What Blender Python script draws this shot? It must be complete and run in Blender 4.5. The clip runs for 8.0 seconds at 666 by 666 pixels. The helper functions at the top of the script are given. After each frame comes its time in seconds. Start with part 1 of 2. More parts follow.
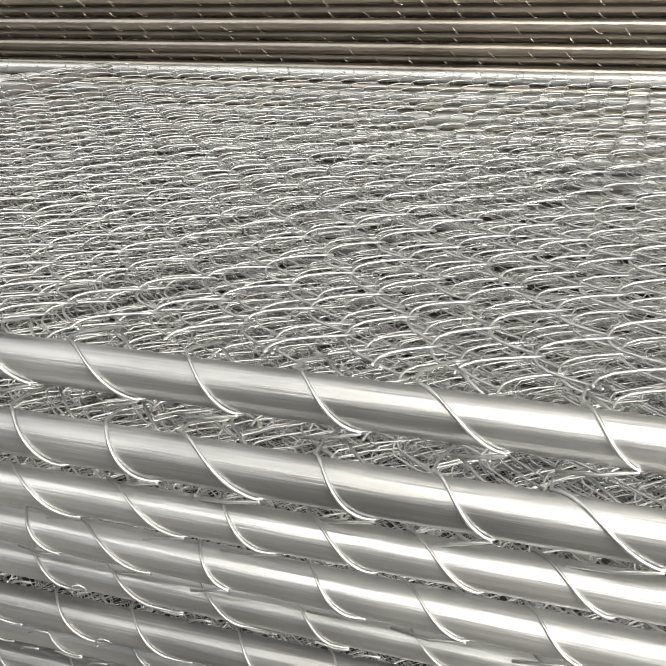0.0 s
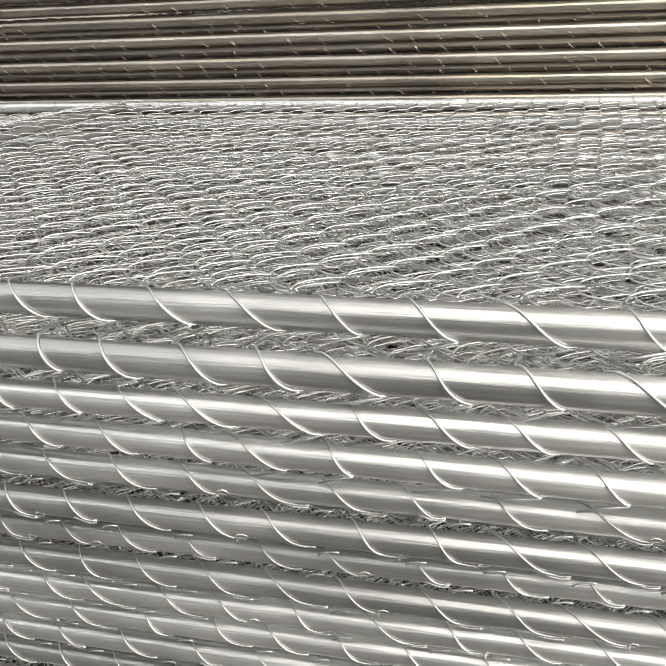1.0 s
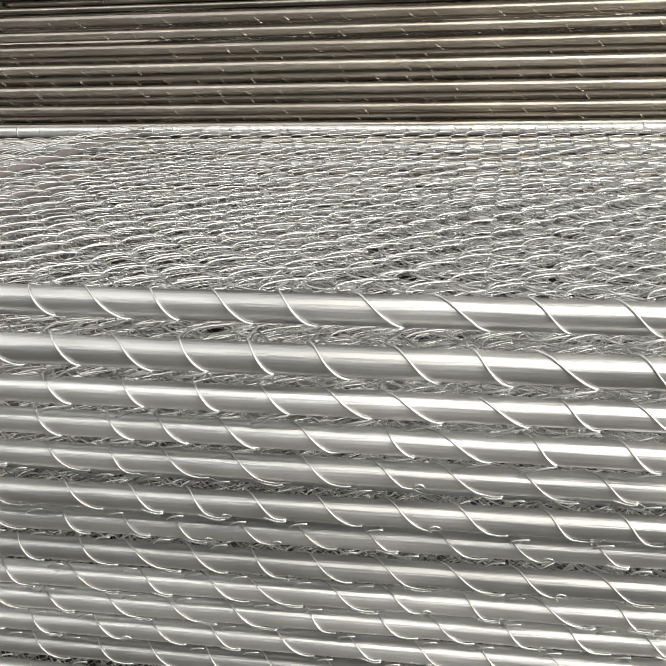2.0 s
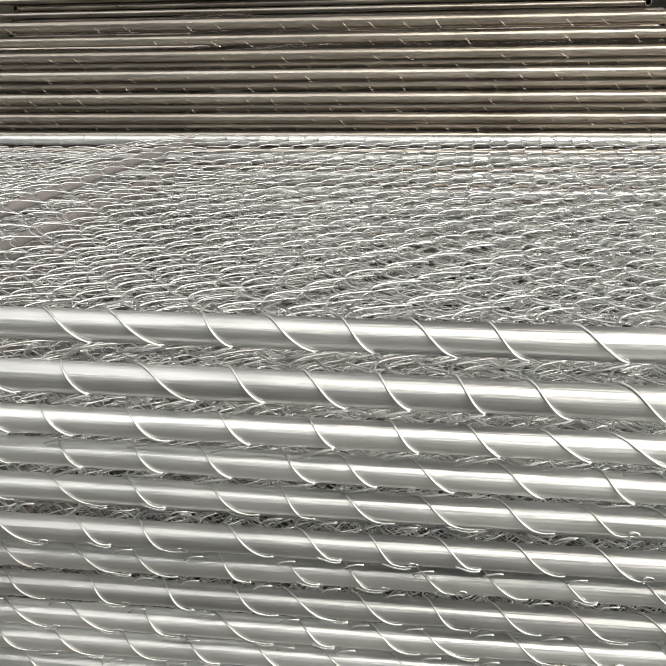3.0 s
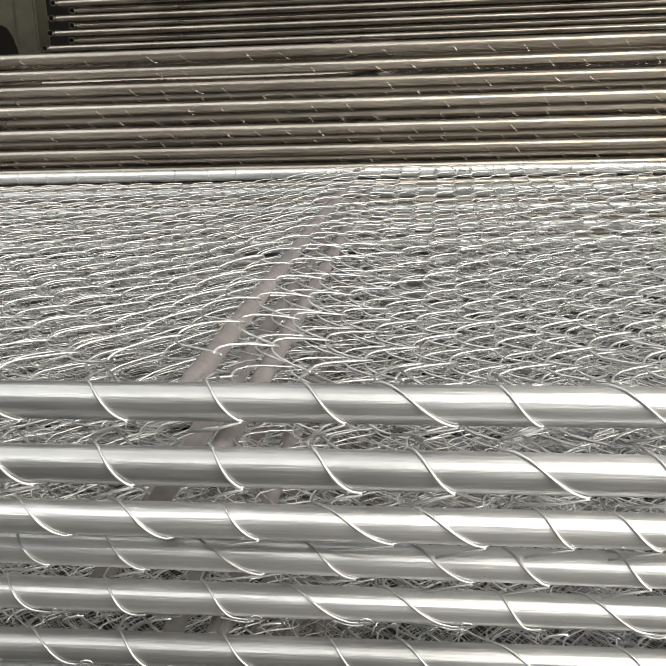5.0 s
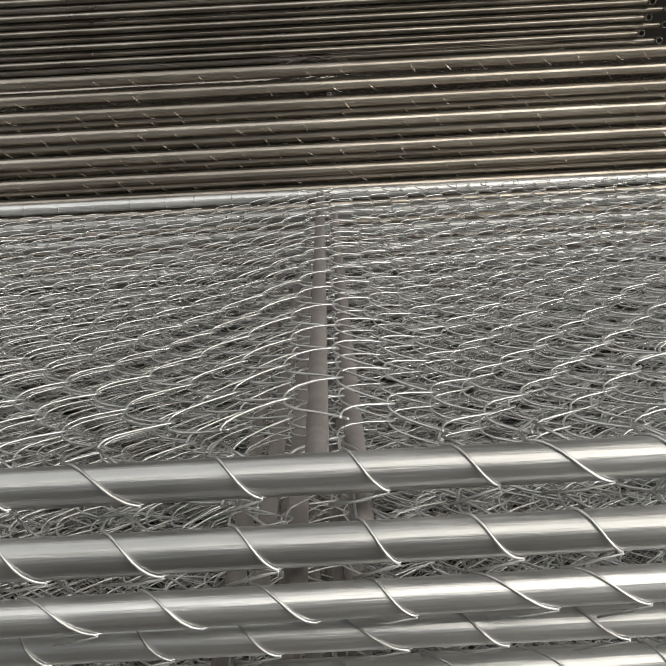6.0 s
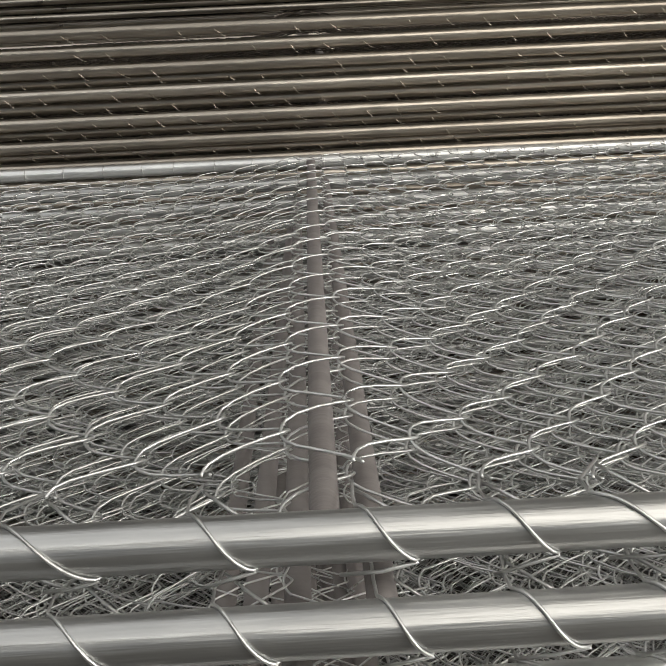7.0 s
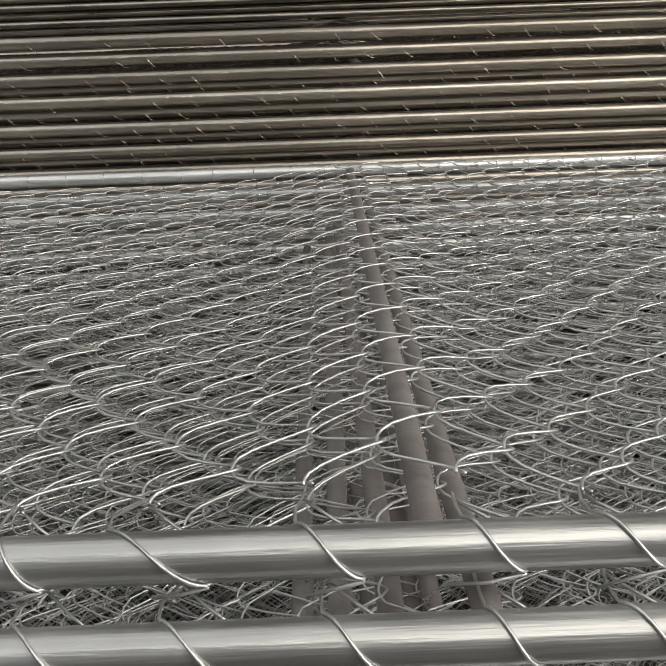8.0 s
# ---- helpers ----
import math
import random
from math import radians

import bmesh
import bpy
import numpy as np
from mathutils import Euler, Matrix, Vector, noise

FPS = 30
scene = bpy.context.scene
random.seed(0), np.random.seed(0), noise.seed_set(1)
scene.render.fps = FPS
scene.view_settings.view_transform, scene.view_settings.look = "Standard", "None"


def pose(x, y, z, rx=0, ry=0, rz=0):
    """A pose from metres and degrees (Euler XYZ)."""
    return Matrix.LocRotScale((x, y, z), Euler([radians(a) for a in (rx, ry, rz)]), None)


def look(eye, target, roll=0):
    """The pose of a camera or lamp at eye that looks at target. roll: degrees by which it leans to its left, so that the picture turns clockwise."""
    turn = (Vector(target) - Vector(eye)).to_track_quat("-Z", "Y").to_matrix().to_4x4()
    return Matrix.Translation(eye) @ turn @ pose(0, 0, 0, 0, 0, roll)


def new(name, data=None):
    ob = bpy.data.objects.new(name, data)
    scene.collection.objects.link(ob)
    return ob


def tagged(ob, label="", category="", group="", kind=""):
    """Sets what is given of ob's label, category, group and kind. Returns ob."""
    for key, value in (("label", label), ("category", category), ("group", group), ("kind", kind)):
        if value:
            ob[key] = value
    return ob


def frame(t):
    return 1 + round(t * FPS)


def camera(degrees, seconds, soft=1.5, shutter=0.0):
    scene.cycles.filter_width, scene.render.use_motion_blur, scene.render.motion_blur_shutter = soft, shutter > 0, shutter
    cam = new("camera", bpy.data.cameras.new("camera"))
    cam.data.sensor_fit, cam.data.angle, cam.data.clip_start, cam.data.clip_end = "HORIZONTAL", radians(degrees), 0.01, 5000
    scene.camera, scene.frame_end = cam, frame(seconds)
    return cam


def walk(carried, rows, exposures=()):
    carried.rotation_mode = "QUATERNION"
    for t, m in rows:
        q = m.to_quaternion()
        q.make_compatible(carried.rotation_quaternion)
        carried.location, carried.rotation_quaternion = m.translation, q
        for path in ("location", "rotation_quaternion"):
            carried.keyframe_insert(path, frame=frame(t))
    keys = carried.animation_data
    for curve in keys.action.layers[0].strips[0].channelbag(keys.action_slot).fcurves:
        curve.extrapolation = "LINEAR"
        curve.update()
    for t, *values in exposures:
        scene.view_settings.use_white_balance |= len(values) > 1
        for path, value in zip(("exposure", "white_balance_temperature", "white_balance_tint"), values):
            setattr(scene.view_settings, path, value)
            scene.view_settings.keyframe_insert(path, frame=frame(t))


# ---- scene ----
cam = camera(40.65, 8.0, soft=1.1)
PATH = [
    (0, (1.4623, -0.5453, 1.4656), (0.8593, 1.1954, 0.6870), -1.23),
    (0.5, (1.4369, -0.6899, 1.4695), (0.9384, 1.1173, 0.7726), -0.59),
    (1, (1.4087, -0.8090, 1.4638), (0.8780, 0.9882, 0.7649), -2.47),
    (1.5, (1.2880, -0.8700, 1.4562), (0.7898, 0.9488, 0.7902), -2.41),
    (2, (1.1278, -0.9453, 1.4702), (0.7628, 0.9115, 0.8227), -1.61),
    (3.5, (0.7097, -0.8803, 1.4780), (0.4288, 0.9992, 0.8547), -0.95),
    (4, (0.5124, -0.9571, 1.5043), (0.2938, 0.9394, 0.9084), -1.17),
    (4.5, (0.3627, -0.8748, 1.4747), (0.1008, 1.0278, 0.9166), -1.50),
    (5, (0.2453, -0.7586, 1.4650), (-0.0023, 1.1413, 0.8913), -1.95),
    (6.5, (-0.0200, -0.6707, 1.5206), (0.0473, 1.2469, 0.9567), -3.05),
    (7, (0.0046, -0.5325, 1.4967), (0.0300, 1.3599, 0.8499), -2.74),
    (7.5, (0.0019, -0.4986, 1.4933), (-0.0046, 1.3880, 0.8294), -2.65),
    (8, (-0.0644, -0.5359, 1.5047), (-0.0590, 1.3614, 0.8720), -2.11),
]
EXPOSURES = [(0, 0.54), (5.0, 0.72), (6.4, -0.2), (7.5, 0.06), (8, -0.05)]
walk(cam, [(t, look(eye, target, roll)) for t, eye, target, roll in PATH], EXPOSURES)

# ---- light ----
world = bpy.data.worlds.new("world")
scene.world = world
world.use_nodes = True
wn = world.node_tree.nodes
sky = wn.new("ShaderNodeTexSky")
sky.sky_type, sky.sun_disc = "NISHITA", False
sky.sun_elevation, sky.sun_rotation = radians(55), radians(70)
wn["Background"].inputs["Strength"].default_value = 0.03
world.node_tree.links.new(sky.outputs["Color"], wn["Background"].inputs["Color"])


def area_lamp(name, m, sx, sy, watts, colour):
    """A rectangular lamp of that size: daylight by a skylight, or added fill."""
    data = bpy.data.lights.new(name, "AREA")
    data.shape, data.size, data.size_y = "RECTANGLE", sx, sy
    data.energy, data.color = watts, colour
    ob = new(name, data)
    ob.matrix_world = m
    return ob


ROOF = 5.6
YELLOWED, CLEAR = (1.0, 0.95, 0.85), (1.0, 0.985, 0.93)
area_lamp("skylight_lamp", pose(4.425, -3.4, ROOF + 0.05), 8.15, 6.2, 475, YELLOWED)
area_lamp("skylight_lamp", pose(-4.175, -0.55, ROOF + 0.05), 8.65, 6.3, 140, CLEAR)
area_lamp("skylight_strip_lamp", pose(-4.175, -3.98, ROOF + 0.05), 8.65, 0.24, 66, CLEAR)
# Weak fill from the front; the window it shines through is invented.
area_lamp("front_fill_lamp", pose(0, -7.1, 4.15, 90, 0, 0), 17.0, 2.1, 14, CLEAR)
# Strong low side light added to lift the mesh wires; no doorway is known.
area_lamp("side_fill_lamp", pose(9.1, -1.6, 2.3, 0, 90, 0), 4.2, 4.8, 640, CLEAR)

# ---- materials ----


def material(name):
    m = bpy.data.materials.new(name)
    m.use_nodes = True
    return m, m.node_tree.nodes, m.node_tree.links, m.node_tree.nodes["Principled BSDF"]


def noise_node(n, l, scale, stretch, detail=4.0, kind="Object"):
    co = n.new("ShaderNodeTexCoord")
    mp = n.new("ShaderNodeMapping")
    mp.inputs["Scale"].default_value = stretch
    tx = n.new("ShaderNodeTexNoise")
    tx.inputs["Scale"].default_value = scale
    tx.inputs["Detail"].default_value = detail
    l.new(co.outputs[kind], mp.inputs["Vector"])
    l.new(mp.outputs["Vector"], tx.inputs["Vector"])
    return tx.outputs["Fac"]


def ramp_node(n, l, fac, stops):
    r = n.new("ShaderNodeValToRGB")
    r.color_ramp.elements[0].position, r.color_ramp.elements[0].color = stops[0][0], (*stops[0][1], 1)
    r.color_ramp.elements[1].position, r.color_ramp.elements[1].color = stops[-1][0], (*stops[-1][1], 1)
    for p, c in stops[1:-1]:
        r.color_ramp.elements.new(p).color = (*c, 1)
    l.new(fac, r.inputs["Fac"])
    return r.outputs["Color"]


def range_node(n, l, fac, low, high):
    r = n.new("ShaderNodeMapRange")
    r.inputs["From Min"].default_value, r.inputs["From Max"].default_value = 0.3, 0.7
    r.inputs["To Min"].default_value, r.inputs["To Max"].default_value = low, high
    l.new(fac, r.inputs["Value"])
    return r.outputs["Result"]


def bump_node(n, l, fac, strength, distance, b):
    u = n.new("ShaderNodeBump")
    u.inputs["Strength"].default_value, u.inputs["Distance"].default_value = strength, distance
    l.new(fac, u.inputs["Height"])
    l.new(u.outputs["Normal"], b.inputs["Normal"])


def steel(name, dark, light, rough_low, rough_high, stretch, metal=1.0):
    """Galvanised steel: zinc streaks along the tube and larger dull patches."""
    m, n, l, b = material(name)
    streak = noise_node(n, l, 14, stretch, 5)
    patch = noise_node(n, l, 4.0, (1, 3, 3), 5)
    mix = n.new("ShaderNodeMath")
    mix.operation = "MULTIPLY_ADD"
    l.new(streak, mix.inputs[0])
    mix.inputs[1].default_value = 0.5
    half = n.new("ShaderNodeMath")
    half.operation = "MULTIPLY"
    half.inputs[1].default_value = 0.5
    l.new(patch, half.inputs[0])
    own = n.new("ShaderNodeObjectInfo")
    vary = n.new("ShaderNodeMath")
    vary.operation = "MULTIPLY_ADD"
    l.new(own.outputs["Random"], vary.inputs[0])
    vary.inputs[1].default_value = 0.24
    l.new(half.outputs[0], vary.inputs[2])
    lower = n.new("ShaderNodeMath")
    lower.operation = "SUBTRACT"
    l.new(vary.outputs[0], lower.inputs[0])
    lower.inputs[1].default_value = 0.12
    l.new(lower.outputs[0], mix.inputs[2])
    l.new(ramp_node(n, l, mix.outputs[0], [(0.34, dark), (0.66, light)]), b.inputs["Base Color"])
    b.inputs["Metallic"].default_value = metal
    l.new(range_node(n, l, patch, rough_low, rough_high), b.inputs["Roughness"])
    fine = noise_node(n, l, 60, stretch, 3)
    both = n.new("ShaderNodeMath")
    both.operation = "ADD"
    l.new(streak, both.inputs[0])
    l.new(fine, both.inputs[1])
    bump_node(n, l, both.outputs[0], 0.3, 0.002, b)
    return m


TUBE = steel("galvanised_tube", (0.42, 0.42, 0.415), (0.88, 0.88, 0.87), 0.28, 0.50, (0.14, 5, 5), 0.85)
WIRE = steel("galvanised_wire", (0.62, 0.62, 0.61), (0.84, 0.84, 0.83), 0.25, 0.38, (6, 6, 6), 0.80)
AGED_TUBE = steel("weathered_tube", (0.36, 0.318, 0.27), (0.60, 0.545, 0.475), 0.25, 0.38, (0.25, 3, 3), 0.96)
# Wire of the rear stacks: weathered brown, darkened further for the shade between rails.
AGED_SHADED_WIRE = steel("weathered_shaded_wire", (0.09, 0.074, 0.06), (0.19, 0.16, 0.135), 0.3, 0.45, (6, 6, 6), 0.8)
BRACE = steel("dull_brace_tube", (0.27, 0.245, 0.24), (0.36, 0.33, 0.32), 0.5, 0.65, (4, 0.3, 4), 0.5)


def plain(name, a, b2, scale, rough, bump=0.2, dist=0.004):
    m, n, l, b = material(name)
    fine = noise_node(n, l, scale, (1, 1, 1), 8)
    l.new(ramp_node(n, l, fine, [(0.3, a), (0.7, b2)]), b.inputs["Base Color"])
    b.inputs["Roughness"].default_value = rough
    bump_node(n, l, noise_node(n, l, scale * 9, (1, 1, 1), 4), bump, dist, b)
    return m


CONCRETE = plain("concrete_floor", (0.045, 0.043, 0.040), (0.08, 0.077, 0.071), 2.2, 0.8)
WALLS = plain("hall_cladding", (0.05, 0.042, 0.035), (0.09, 0.075, 0.06), 1.4, 0.8)
FRONT = plain("front_cladding", (0.12, 0.12, 0.11), (0.17, 0.17, 0.155), 1.4, 0.7)
# Back wall brown taken near black, in place of the unlit depth there.
UNLIT_BACKWALL = plain("unlit_back_cladding", (0.010, 0.007, 0.005), (0.02, 0.014, 0.009), 1.4, 0.75)
ROOFING = plain("roof_sheet", (0.43, 0.42, 0.39), (0.53, 0.52, 0.48), 1.1, 0.6)
PAINT = plain("column_paint", (0.095, 0.088, 0.06), (0.15, 0.138, 0.096), 5, 0.55)

# ---- mesh building ----


def mesh_object(name, bm, mat, smooth=True):
    me = bpy.data.meshes.new(name)
    bm.to_mesh(me)
    bm.free()
    me.materials.append(mat)
    if smooth:
        for p in me.polygons:
            p.use_smooth = True
    return me


def part(name, data, parent, label="", m=None):
    ob = new(name, data)
    ob.parent = parent
    if m is not None:
        ob.matrix_basis = m
    if label:
        tagged(ob, label)
    return ob


def box(bm, x0, x1, y0, y1, z0, z1):
    v = [bm.verts.new((x, y, z)) for x in (x0, x1) for y in (y0, y1) for z in (z0, z1)]
    for f in ((0, 1, 3, 2), (4, 6, 7, 5), (0, 4, 5, 1), (2, 3, 7, 6), (0, 2, 6, 4), (1, 5, 7, 3)):
        bm.faces.new([v[i] for i in f])


def structure(name, boxes, mat, label, category):
    bm = bmesh.new()
    for b in boxes:
        box(bm, *b)
    ob = new(name, mesh_object(name, bm, mat, False))
    return tagged(ob, label, category, kind="structure")


def hollow_tube(length, r, wall, sides=28, bow=0.0, steps=1):
    """An open-ended tube along x from 0 to length."""
    bm = bmesh.new()
    rings = []
    for k in range(steps + 1):
        x = length * k / steps
        dz = bow * math.sin(math.pi * k / steps)
        rings.append([[bm.verts.new((x, rr * math.cos(2 * math.pi * j / sides), dz + rr * math.sin(2 * math.pi * j / sides)))
                       for j in range(sides)] for rr in (r, r - wall)])
    for k in range(steps):
        a, b = rings[k], rings[k + 1]
        for j in range(sides):
            i = (j + 1) % sides
            bm.faces.new((a[0][j], b[0][j], b[0][i], a[0][i]))
            bm.faces.new((a[1][j], a[1][i], b[1][i], b[1][j]))
    for ring, flip in ((rings[0], 1), (rings[-1], 0)):
        for j in range(sides):
            i = (j + 1) % sides
            q = (ring[0][j], ring[0][i], ring[1][i], ring[1][j])
            f = bm.faces.new(q if flip else q[::-1])
    bmesh.ops.recalc_face_normals(bm, faces=bm.faces)
    for e in bm.edges:
        if len(e.link_faces) == 2 and e.calc_face_angle(0) > 0.8:
            e.smooth = False
    return bm


def sweep(paths, r, sides):
    """Round wires along lists of points, as one mesh (vertices, faces)."""
    verts, faces = [], []
    ang = np.arange(sides) * 2 * np.pi / sides
    ca, sa = np.cos(ang), np.sin(ang)
    for pts in paths:
        p = np.asarray(pts, float)
        d = np.gradient(p, axis=0)
        d /= np.linalg.norm(d, axis=1)[:, None] + 1e-12
        ref = np.tile((0.0, 0.0, 1.0), (len(p), 1))
        ref[np.abs(d[:, 2]) > 0.9] = (0.0, 1.0, 0.0)
        u = np.cross(d, ref)
        u /= np.linalg.norm(u, axis=1)[:, None]
        w = np.cross(u, d)
        base = len(verts)
        ring = p[:, None, :] + r * (u[:, None, :] * ca[None, :, None] + w[:, None, :] * sa[None, :, None])
        verts.extend(ring.reshape(-1, 3).tolist())
        n = len(p)
        for k in range(n - 1):
            a = base + k * sides
            for j in range(sides):
                i = (j + 1) % sides
                faces.append((a + j, a + i, a + sides + i, a + sides + j))
        faces.append(tuple(base + j for j in range(sides))[::-1])
        faces.append(tuple(base + (n - 1) * sides + j for j in range(sides)))
    return verts, faces


def wire_data(name, paths, r, sides, mat=None):
    me = bpy.data.meshes.new(name)
    v, f = sweep(paths, r, sides)
    me.from_pydata(v, [], f)
    me.materials.append(mat or WIRE)
    for p in me.polygons:
        p.use_smooth = True
    return me


# ---- fence panels ----
R = 0.0163          # radius of the frame tubes
DEPTH = 1.79       # from rail to rail
HALF = 1.80        # half the panel's length, to the end posts
B = 0.055          # half a diamond along the wire
TOP = 1.169        # axis of the uppermost panel
PITCH = 0.050


# Wire ends along the uppermost rails.
ENDS = {
    0: (-0.280, -0.184, -0.068, 0.042, 0.136, 0.222, 0.310, 0.416, 0.495, 0.590, 0.670, 0.745, 0.822, 0.898, 0.991, 1.084, 1.177, 1.268, 1.369, 1.465),
    1: (-0.256, -0.157, -0.053, 0.052, 0.146, 0.236, 0.334, 0.435, 0.541, 0.629, 0.713, 0.785, 0.866, 0.940, 1.038, 1.117, 1.195, 1.288, 1.377, 1.471),
    2: (-0.030, 0.060, 0.166, 0.248, 0.342, 0.410, 0.512, 0.615, 0.710, 0.799, 0.879, 0.958, 1.035, 1.128, 1.210, 1.289, 1.365),
    3: (0.040, 0.139, 0.240, 0.319, 0.414, 0.505, 0.587, 0.680, 0.747, 0.827, 0.920, 1.018, 1.088, 1.179, 1.277, 1.357),
    4: (0.031, 0.125, 0.219, 0.309, 0.400, 0.495, 0.593, 0.672, 0.747, 0.832, 0.921, 1.007, 1.088, 1.175, 1.258, 1.348),
    5: (0.049, 0.153, 0.229, 0.326, 0.428, 0.503, 0.614, 0.700, 0.774, 0.855, 0.939, 1.027, 1.105, 1.203, 1.286, 1.364),
    6: (0.013, 0.124, 0.216, 0.316, 0.415, 0.485, 0.589, 0.670, 0.740, 0.828, 0.903, 0.987, 1.079, 1.159, 1.259),
    7: (0.049, 0.130, 0.225, 0.312, 0.419, 0.515, 0.605, 0.680, 0.759, 0.840, 0.921, 1.007, 1.095, 1.177, 1.275),
    8: (0.584, 0.683, 0.776, 0.837, 0.939, 1.013, 1.109, 1.208, 1.295),
}


def lift(x, y, seed):
    """How high the mesh lies over the frame's axis: it rides over the brace and sags beside it."""
    far = y / DEPTH
    near = 1 - far
    h = (0.004 - 0.009 * near if seed == 11 else 0.008) + (0.017 + 0.009 * near) * math.exp(-(x / (0.13 - 0.03 * near)) ** 2) + 0.006 * far * (1 / (1 + math.exp(-x / 0.1)) - 0.5) * 2
    h += (0.012 if seed == 11 else -0.010) * (1 - far) ** 6
    h -= 0.020 * far ** 5 / (1 + math.exp((x + 0.22) / 0.05))
    return h + 0.007 * (noise.noise((x * 2.3 + seed, y * 2.9, seed * 1.7)))


def mesh_columns():
    """Where the mesh wires hook into one another along the rail: pulled wider over the brace. Column 0 is the first with an even number left of the brace."""
    columns = {0: -0.031}
    for way in (1, -1):
        n = 0
        while abs(columns[n]) < HALF - 0.075:
            columns[n + way] = columns[n] + way * (0.0445 + 0.0095 * math.exp(-((columns[n] + 0.03) / 0.16) ** 2))
            n += way
    return columns


COLUMNS = mesh_columns()


def rail_pull():
    """How far each column is pulled sideways where its wire ends are tied to the uppermost rail."""
    pull = {}
    for n in COLUMNS:
        near = min(ENDS[0], key=lambda place: abs(place - 0.0165 - COLUMNS[n]))
        if n % 2 and abs(near - 0.0165 - COLUMNS[n]) < 0.03:
            pull[n] = near - 0.0165 - COLUMNS[n]
    for n in COLUMNS:
        if n % 2 == 0:
            pull[n] = (pull.get(n - 1, 0.0) + pull.get(n + 1, 0.0)) / 2
    return pull


PULL = rail_pull()


def mesh_paths(detail, seed):
    """The zigzag wires of chain-link mesh, hooked into one another, from rail to rail."""
    rnd = random.Random(seed)
    paths = []
    rows = int((DEPTH + 0.002) / B)
    over = 0.0034
    jog = {n: [rnd.gauss(0, 0.0018) for _ in range(rows + 2)] for n in COLUMNS}
    jogy = {n: [rnd.gauss(0, 0.0026) for _ in range(rows + 2)] for n in COLUMNS}
    for i in sorted(COLUMNS)[:-1]:
        pts = []
        for j in range(1, rows):
            side = (i + j) % 2
            k0, k1 = i + side, i + 1 - side
            ease0, ease1 = (math.exp(-0.28 * (j - 1)), math.exp(-0.28 * j)) if seed == 11 else (0.0, 0.0)
            x0 = COLUMNS[k0] + PULL.get(k0, 0.0) * ease0 + jog[k0][j] + (over if side else -over)
            x1 = COLUMNS[k1] + PULL.get(k1, 0.0) * ease1 + jog[k1][j + 1] + (-over if side else over)
            y0, y1 = -0.002 + j * B + jogy[k0][j], -0.002 + (j + 1) * B + jogy[k1][j + 1]
            sign = -1 if side else 1
            for s in detail:
                px = x0 + (x1 - x0) * (s - 0.140 * math.sin(2 * math.pi * s))
                py = y0 + (y1 - y0) * s
                pz = lift(px, py, seed) + sign * 0.0056 * math.sin(math.pi * s) ** 0.8
                pts.append((px, py, pz))
        paths.append(pts)
    return paths


def tie_paths(seed, frayed=False):
    """A mesh wire's end: from its last knot over the rail, slanting down its front, and hooked back underneath; its twin is tucked in behind."""
    rnd = random.Random(seed)
    slant = rnd.uniform(0.00016, 0.00040)
    flick = rnd.uniform(0.0, 0.009)
    last = rnd.uniform(202, 236) if frayed else rnd.uniform(216, 246)
    rr = R + 0.0015
    pts = [(-0.0165, 0.053, 0.011), (-92 * slant - 0.001, 0.027, R * 0.84)]
    for k in range(15):
        q = k / 14
        a = 58 + q * (last - 58)
        pts.append((slant * (a - 150) + flick * max(0.0, q - 0.45) ** 2 * 3.3, rr * math.cos(radians(a)), rr * math.sin(radians(a))))
    end = pts[-1]
    paths = [pts, [(-0.0165, 0.053, 0.007), (0.004, 0.034, 0.003), (0.026, R + 0.004, -0.004)]]
    tail = rnd.uniform(0.012, 0.026)
    pts += [(end[0] + 0.004, end[1] + 0.006, end[2] - 0.0016), (end[0] + 0.010, end[1] + 0.016, end[2] - 0.001)] if not frayed else [(end[0] + tail * 0.35, end[1] + 0.0015, end[2] - 0.0022), (end[0] + tail * 0.7, end[1] + 0.002, end[2] - 0.0026),
            (end[0] + tail, end[1] + 0.002, end[2] - 0.0015)]
    style, tip = rnd.random(), pts[-1]
    if frayed and style < 0.75:
        curl = rnd.uniform(0.0036, 0.0060)
        pts += [(tip[0] + curl * (0.4 + 1.3 * math.sin(a)), tip[1] - 0.0009 * k, tip[2] - 0.001 + 0.75 * curl * (1 - math.cos(a)))
                for k, a in enumerate((0.7, 1.5, 2.3, 3.1, 3.9, 4.7, 5.6))]
    if not frayed and style > 0.15:
        long = rnd.uniform(0.030, 0.058)
        paths.append([(end[0] + 0.002, end[1] + 0.001, end[2] - 0.0015), (end[0] - long * 0.45, end[1] + 0.005, end[2] - 0.009),
                      (end[0] - long, end[1] + 0.014, end[2] - rnd.uniform(0.012, 0.021))])
    if frayed and rnd.random() < 0.5:
        paths.append([(end[0] - 0.012, end[1] - 0.001, end[2] + 0.001), (end[0] + tail * 0.2, end[1] + 0.002, end[2] - 0.0052),
                      (end[0] + tail * 0.6, end[1] + 0.003, end[2] - 0.0064), (end[0] + tail * 0.95, end[1] + 0.003, end[2] - 0.0045)])
    if frayed and style > 0.55:
        paths.append([(tip[0] + 0.002, tip[1] + 0.004, tip[2] - 0.013), (tip[0] + 0.008, tip[1] + 0.003, tip[2] - 0.0085),
                      (tip[0] + 0.017, tip[1] + 0.002, tip[2] - 0.006), (tip[0] + 0.025, tip[1] + 0.002, tip[2] - 0.0055)])
    return paths


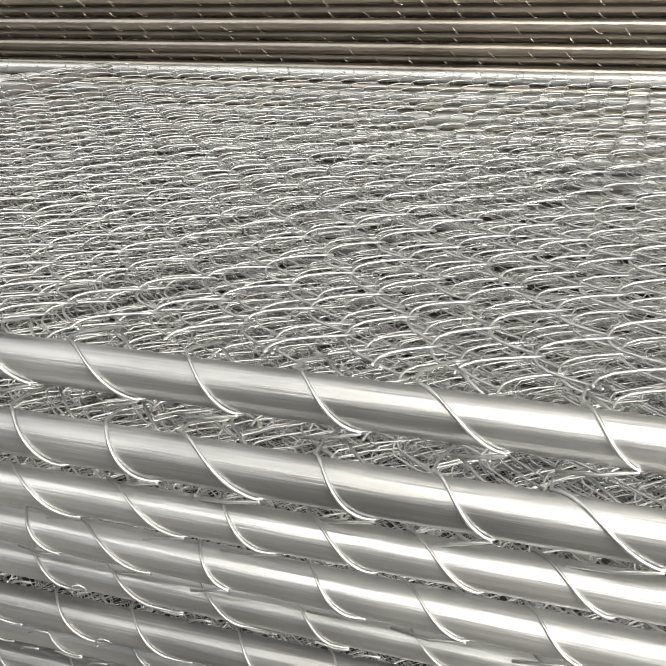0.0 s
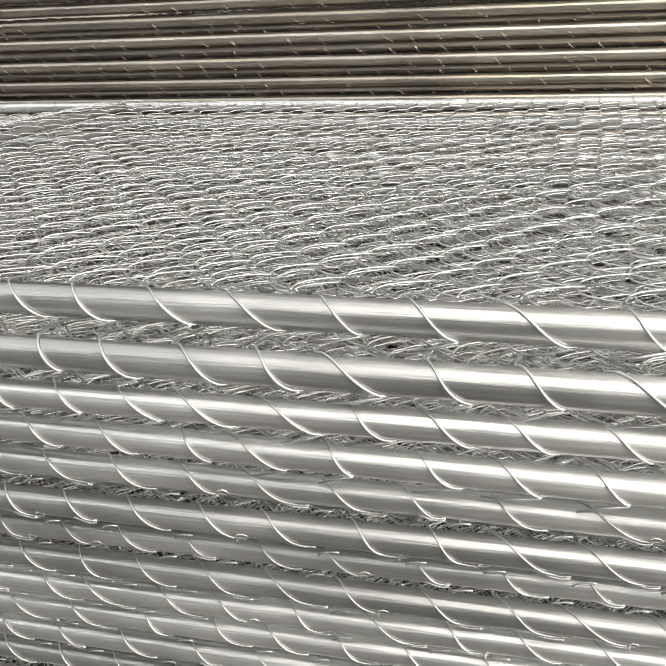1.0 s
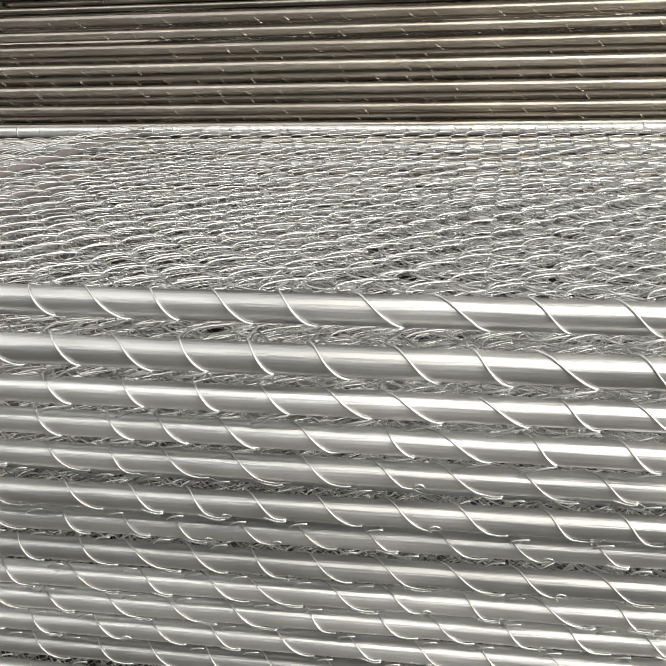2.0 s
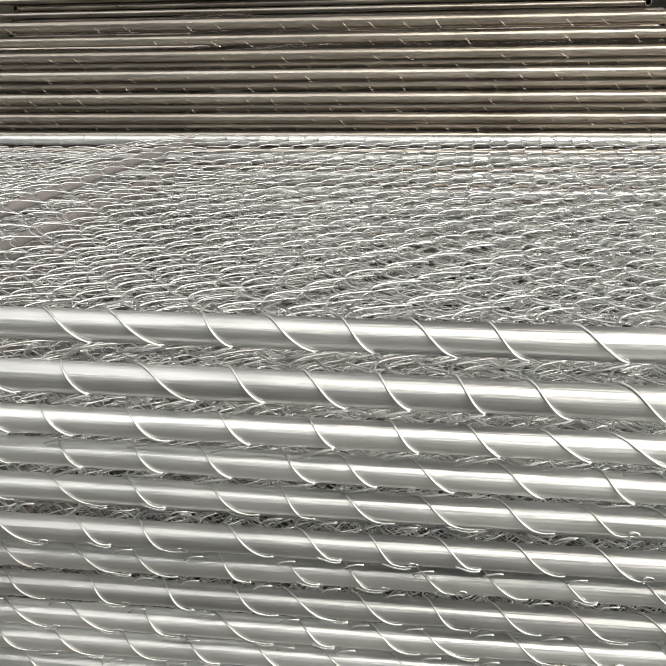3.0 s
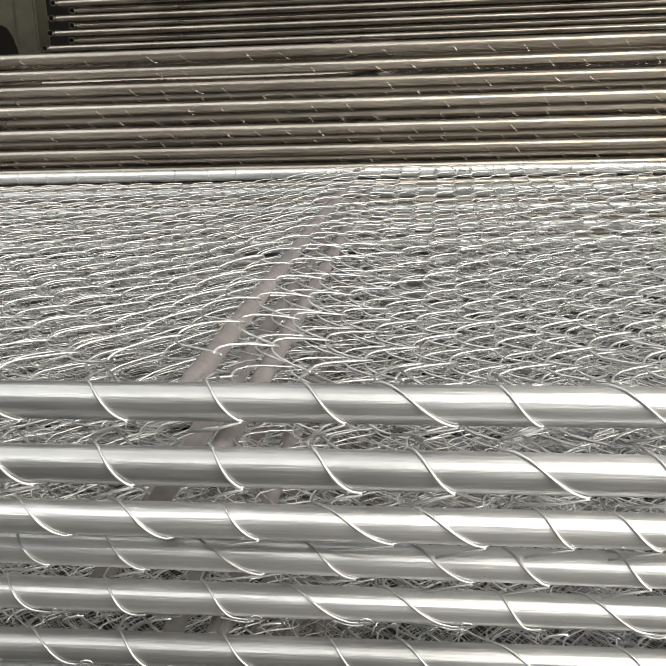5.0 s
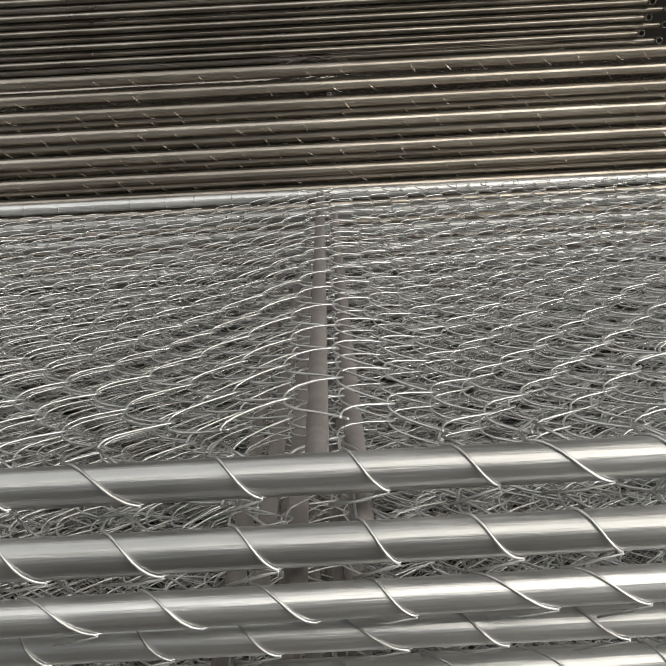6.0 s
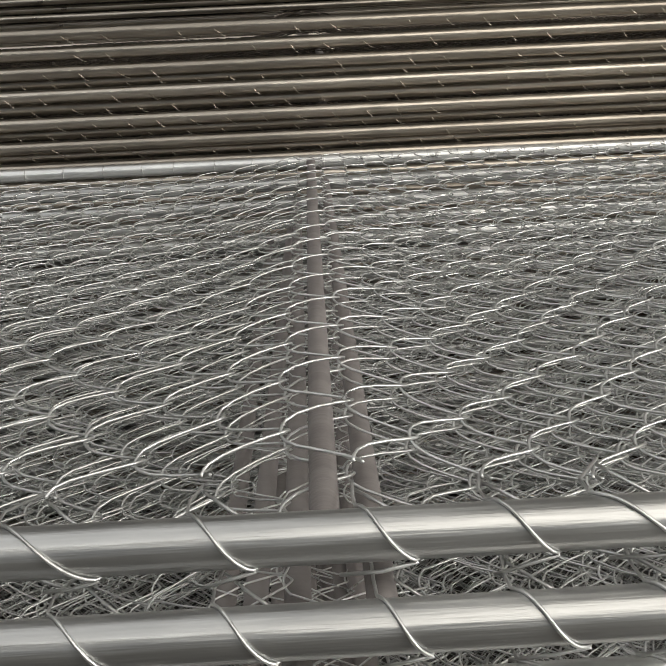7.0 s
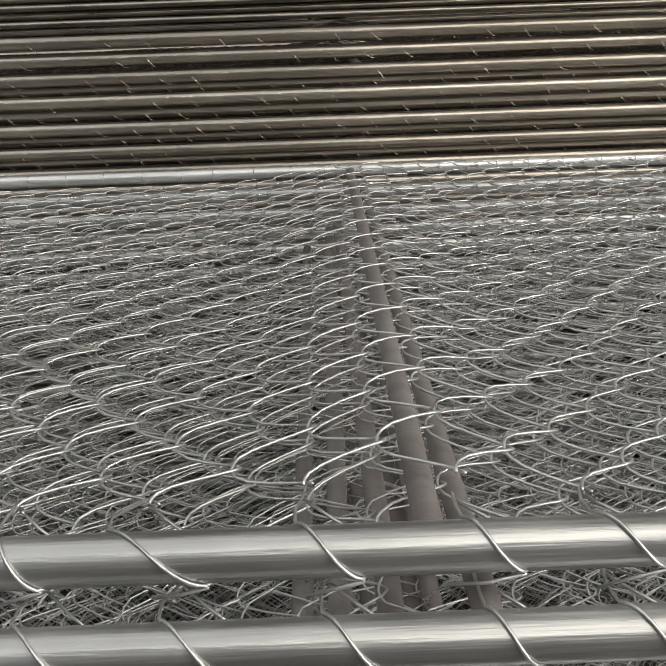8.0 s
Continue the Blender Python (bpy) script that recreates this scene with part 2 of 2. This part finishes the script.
def hanging_tie(seed):
    """A weathered wire end that slants down the lower front of a rail and hangs a little below it."""
    rnd = random.Random(seed)
    rr, run = R + 0.0013, rnd.uniform(0.012, 0.022)
    pts = [(run * 0.65 * q, rr * math.cos(radians(192 + 40 * q)), rr * math.sin(radians(192 + 40 * q))) for q in (0.0, 0.17, 0.33, 0.5, 0.67, 0.83, 1.0)]
    end = pts[-1]
    drop = rnd.uniform(0.003, 0.012)
    return [pts + [(end[0] + run * 0.3, end[1] + 0.001, end[2] - drop * 0.7), (end[0] + run * 0.75, end[1] + 0.005, end[2] - drop)]]


RAIL = mesh_object("rail", hollow_tube(2 * HALF - 2 * R, R, 0.002), TUBE)
POST = mesh_object("post", hollow_tube(DEPTH + 0.09, R, 0.002), TUBE)
AGED_RAIL = mesh_object("rail", hollow_tube(2 * HALF - 2 * R, R, 0.002), AGED_TUBE)
AGED_POST = mesh_object("post", hollow_tube(DEPTH + 0.09, R, 0.002), AGED_TUBE)
BAR = mesh_object("brace", hollow_tube(DEPTH - 2 * R + 0.012, 0.0110, 0.0015, 16), BRACE)
FINE = [wire_data("wire_mesh", mesh_paths((0.0, 0.04, 0.11, 0.2, 0.34, 0.5, 0.66, 0.8, 0.89, 0.96), 11 + k), 0.0014, 6) for k in range(2)]
MEDIUM = [wire_data("wire_mesh", mesh_paths((0.0, 0.08, 0.22, 0.5, 0.78, 0.92), 21 + k), 0.0012, 4) for k in range(3)]
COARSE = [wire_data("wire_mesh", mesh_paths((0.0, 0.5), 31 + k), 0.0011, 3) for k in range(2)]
# Both rear meshes use the wire coloured darker for shade in the gaps.
AGED = [wire_data("wire_mesh", mesh_paths((0.0, 0.5), 36 + k), 0.0014, 3, AGED_SHADED_WIRE) for k in range(2)]
SPARSE = [wire_data("wire_mesh", mesh_paths((0.0,), 41 + k), 0.0019, 3, AGED_SHADED_WIRE) for k in range(2)]
THIN_TIES = [wire_data("tie_wire", hanging_tie(70 + k), 0.0012, 4, AGED_TUBE) for k in range(7)]
FAR_TIES = [wire_data("tie_wire", [[(0.003 * math.sin(3 * q + v) + 0.006 * q, (R + 0.0014) * math.cos(1.9 + 2.6 * q), (R + 0.0014) * math.sin(1.9 + 2.6 * q))
                                    for q in (0.0, 0.15, 0.3, 0.45, 0.6, 0.75, 0.9, 1.0)]], 0.0012, 4) for v in range(3)]
TIES = [wire_data("tie_wire", tie_paths(50 + k), 0.0013, 6) for k in range(12)]
FRAYED_TIES = [wire_data("tie_wire", tie_paths(90 + k, True), 0.0012, 5) for k in range(12)]


def tie_places(known, rnd):
    """Where the wire ends come over the rail: the known ones, and more at the usual spacing to both ends."""
    places = list(known) or [rnd.uniform(-0.04, 0.04)]
    while places[-1] < HALF - 0.13:
        places.append(places[-1] + 0.0915 + rnd.gauss(0, 0.008))
    while places[0] > 0.13 - HALF:
        places.insert(0, places[0] - 0.0935 + rnd.gauss(0, 0.008))
    return places


def fence_panel(x, y, z, turn, mesh, near, ties_far, label, group, rnd, ties=TIES, rail=RAIL, post=POST, gauge=1.0):
    """A lying fence panel whose near rail runs along x through (x, y, z). near: where wire ends come over its near rail; gauge: how thick that rail is."""
    p = new("fence_panel")
    p.matrix_world = pose(x, y, z, 0, 0, turn)
    tagged(p, label, "fence panel", group)
    near_rail = part("rail", rail, p, m=pose(-HALF + R, 0, 0) @ Matrix.Diagonal((1, gauge, gauge, 1)))
    far_rail = part("rail", rail, p, m=pose(-HALF + R, DEPTH, 0))
    for sx in (-HALF, HALF):
        part("post", post, p, m=pose(sx, -0.045, 0, 0, 0, 90))
    part("brace", BAR, p, "dull grey brace tube", pose(0, R - 0.006, 0.003, 0, 0, 90))
    part("wire_mesh", mesh, p, "woven galvanised chain-link wire", pose(-x if abs(x) < 0.04 else 0, 0.030 if ties is FRAYED_TIES else 0, 0))
    for place in near:
        part("tie_wire", rnd.choice(ties), near_rail, m=pose(place - x - 0.004 + HALF - R, 0, 0, rnd.uniform(-6, 6), 0, 0))
    if ties_far:
        for place in tie_places((), rnd):
            part("tie_wire", rnd.choice(FAR_TIES), far_rail, m=pose(place + HALF - R, 0, 0, rnd.uniform(-12, 8), 0, 0))
    return p


rnd = random.Random(4)
# Where each rail crosses the middle of the stack, and 1.2 m along from it.
NEAR_Y = [(0.0, 0.0), (-0.033, -0.031), (-0.041, -0.030), (-0.015, -0.021), (-0.015, -0.004), (-0.027, -0.005),
          (-0.010, 0.020), (0.0, 0.024), (0.010, 0.040), (0.022, 0.054), (0.040, 0.066), (0.050, 0.075)]
SHIFT = [0.0, 0.037, -0.024, -0.066, -0.10, 0.02, -0.05, -0.02, 0.01, -0.05, 0.03, 0.0]
for k in range(24):
    y, y_along = NEAR_Y[k] if k < 12 else (0.05 + rnd.uniform(-0.02, 0.02), 0.06)
    x = SHIFT[k % 12]
    turn = math.degrees(math.atan2(y_along - y, 1.2))
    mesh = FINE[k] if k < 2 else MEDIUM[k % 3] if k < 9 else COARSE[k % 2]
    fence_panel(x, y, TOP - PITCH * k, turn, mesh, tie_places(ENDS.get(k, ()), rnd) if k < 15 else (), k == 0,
                "galvanised chain-link fence panel lying on top of a stack" if k == 0 else
                "galvanised chain-link fence panel lying in a stack", "panels of the low stack", rnd, TIES if k < 4 else FRAYED_TIES, gauge=1.12 if k < 2 else 0.98)

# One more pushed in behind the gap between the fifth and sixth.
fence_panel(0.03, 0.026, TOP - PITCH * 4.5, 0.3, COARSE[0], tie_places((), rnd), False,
            "galvanised chain-link fence panel pushed back between others in a stack", "panels of the low stack", rnd, FRAYED_TIES, gauge=0.98)

# The stack behind, six panels higher.
MIDDLE_TOP = 1.505
MID_Z = [1.505, 1.460, 1.414, 1.357, 1.288, 1.228, 1.172]
for k in range(30):
    z = MID_Z[k] if k < 7 else 1.172 - (k - 6) * (1.172 - R) / 23
    y = DEPTH + 0.085 + rnd.uniform(-0.008, 0.008)
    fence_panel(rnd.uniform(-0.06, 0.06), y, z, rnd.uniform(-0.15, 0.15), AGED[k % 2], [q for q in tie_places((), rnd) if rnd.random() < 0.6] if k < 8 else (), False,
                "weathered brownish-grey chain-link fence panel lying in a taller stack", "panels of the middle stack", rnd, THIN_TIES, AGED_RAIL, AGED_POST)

# Panels pushed in a little between those, their rails showing in the gaps.
for k in (2, 3, 4, 5):
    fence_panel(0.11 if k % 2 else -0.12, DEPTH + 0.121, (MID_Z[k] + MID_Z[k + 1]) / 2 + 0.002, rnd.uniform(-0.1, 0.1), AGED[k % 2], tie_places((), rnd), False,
                "weathered brownish-grey chain-link fence panel pushed back between others", "panels of the middle stack", rnd, THIN_TIES, AGED_RAIL, AGED_POST)

# The stack at the back, its open post ends turned to the front.
for k in range(50):
    z = R + 0.0385 * k
    x = (-0.09 if k % 2 else 0.02) + 0.22 * (z - 1.7) + rnd.uniform(-0.012, 0.012)
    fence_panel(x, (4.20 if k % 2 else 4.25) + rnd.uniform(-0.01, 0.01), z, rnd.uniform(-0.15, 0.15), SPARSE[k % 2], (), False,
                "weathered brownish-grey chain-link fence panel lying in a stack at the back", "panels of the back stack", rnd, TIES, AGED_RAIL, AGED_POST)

# ---- the hall ----
structure("floor", [(-9, 9, -7, 10, -0.2, 0)], CONCRETE, "bare grey concrete hall floor", "floor")
structure("wall_north", [(-9, 9, 9.8, 10, 0, ROOF)], UNLIT_BACKWALL, "back wall, brown darkened to near black for the unlit depth", "wall")
# The long high opening is added to let the front fill in.
structure("wall_south", [(-9, 9, -7.2, -7, 0, 3.1), (-9, 9, -7.2, -7, 5.2, ROOF), (-9, -8.5, -7.2, -7, 3.1, 5.2), (8.5, 9, -7.2, -7, 3.1, 5.2)], FRONT, "grey clad front wall, out of view, with a high opening added for fill light", "wall")
structure("wall_west", [(-9.2, -9, -7.2, 10, 0, ROOF)], WALLS, "dark brown clad side wall", "wall")
# Unseen wall, left open where the added side light stands.
structure("wall_east", [(9, 9.2, 0.8, 10, 0, ROOF), (9, 9.2, -7.2, -4.0, 0, ROOF), (9, 9.2, -4.0, 0.8, 4.4, ROOF)], WALLS, "dark brown clad side wall, out of view, with a wide opening added for side light", "wall")
structure("ceiling", [(-9.2, 9.2, 2.6, 10, ROOF, ROOF + 0.1),
                      (0.15, 9.2, -0.3, 2.6, ROOF, ROOF + 0.1), (-9.2, 9.2, -7.2, -6.5, ROOF, ROOF + 0.1),
                      (-9.2, 0.15, -6.5, -4.1, ROOF, ROOF + 0.1), (-9.2, 0.15, -3.86, -3.7, ROOF, ROOF + 0.1), (-9.2, -8.5, -4.1, 2.6, ROOF, ROOF + 0.1),
                      (0.15, 0.35, -6.5, -0.3, ROOF, ROOF + 0.1), (8.5, 9.2, -6.5, -0.3, ROOF, ROOF + 0.1)],
          ROOFING, "pale grey roof sheeting with long skylight openings", "ceiling")


def column(x, y):
    """A painted column whose haunch widens towards the roof."""
    c = new("column")
    c.matrix_world = pose(x, y, 0)
    tagged(c, "dull olive-brown painted steel column beside a stack", "column")
    bm = bmesh.new()
    box(bm, -0.09, 0.09, -0.12, 0.12, 0, ROOF)
    bmesh.ops.bevel(bm, geom=bm.edges[:], offset=0.015, segments=2, affect="EDGES")
    part("shaft", mesh_object("shaft", bm, PAINT, False), c)
    bm = bmesh.new()
    profile = [(-0.088, 1.50), (-0.10, 1.65), (-0.13, 1.75), (-0.17, 1.82), (-0.23, 1.85), (-0.60, 1.87), (-0.60, 2.60), (-0.088, 2.60)]
    faces = [[bm.verts.new((px, sy, pz)) for px, pz in profile] for sy in (-0.10, 0.10)]
    bm.faces.new(faces[0])
    bm.faces.new(faces[1][::-1])
    for k in range(len(profile)):
        n = (k + 1) % len(profile)
        bm.faces.new((faces[0][n], faces[0][k], faces[1][k], faces[1][n]))
    bmesh.ops.recalc_face_normals(bm, faces=bm.faces)
    part("haunch", mesh_object("haunch", bm, PAINT, False), c)
    return c


column(-3.04, 6.5)
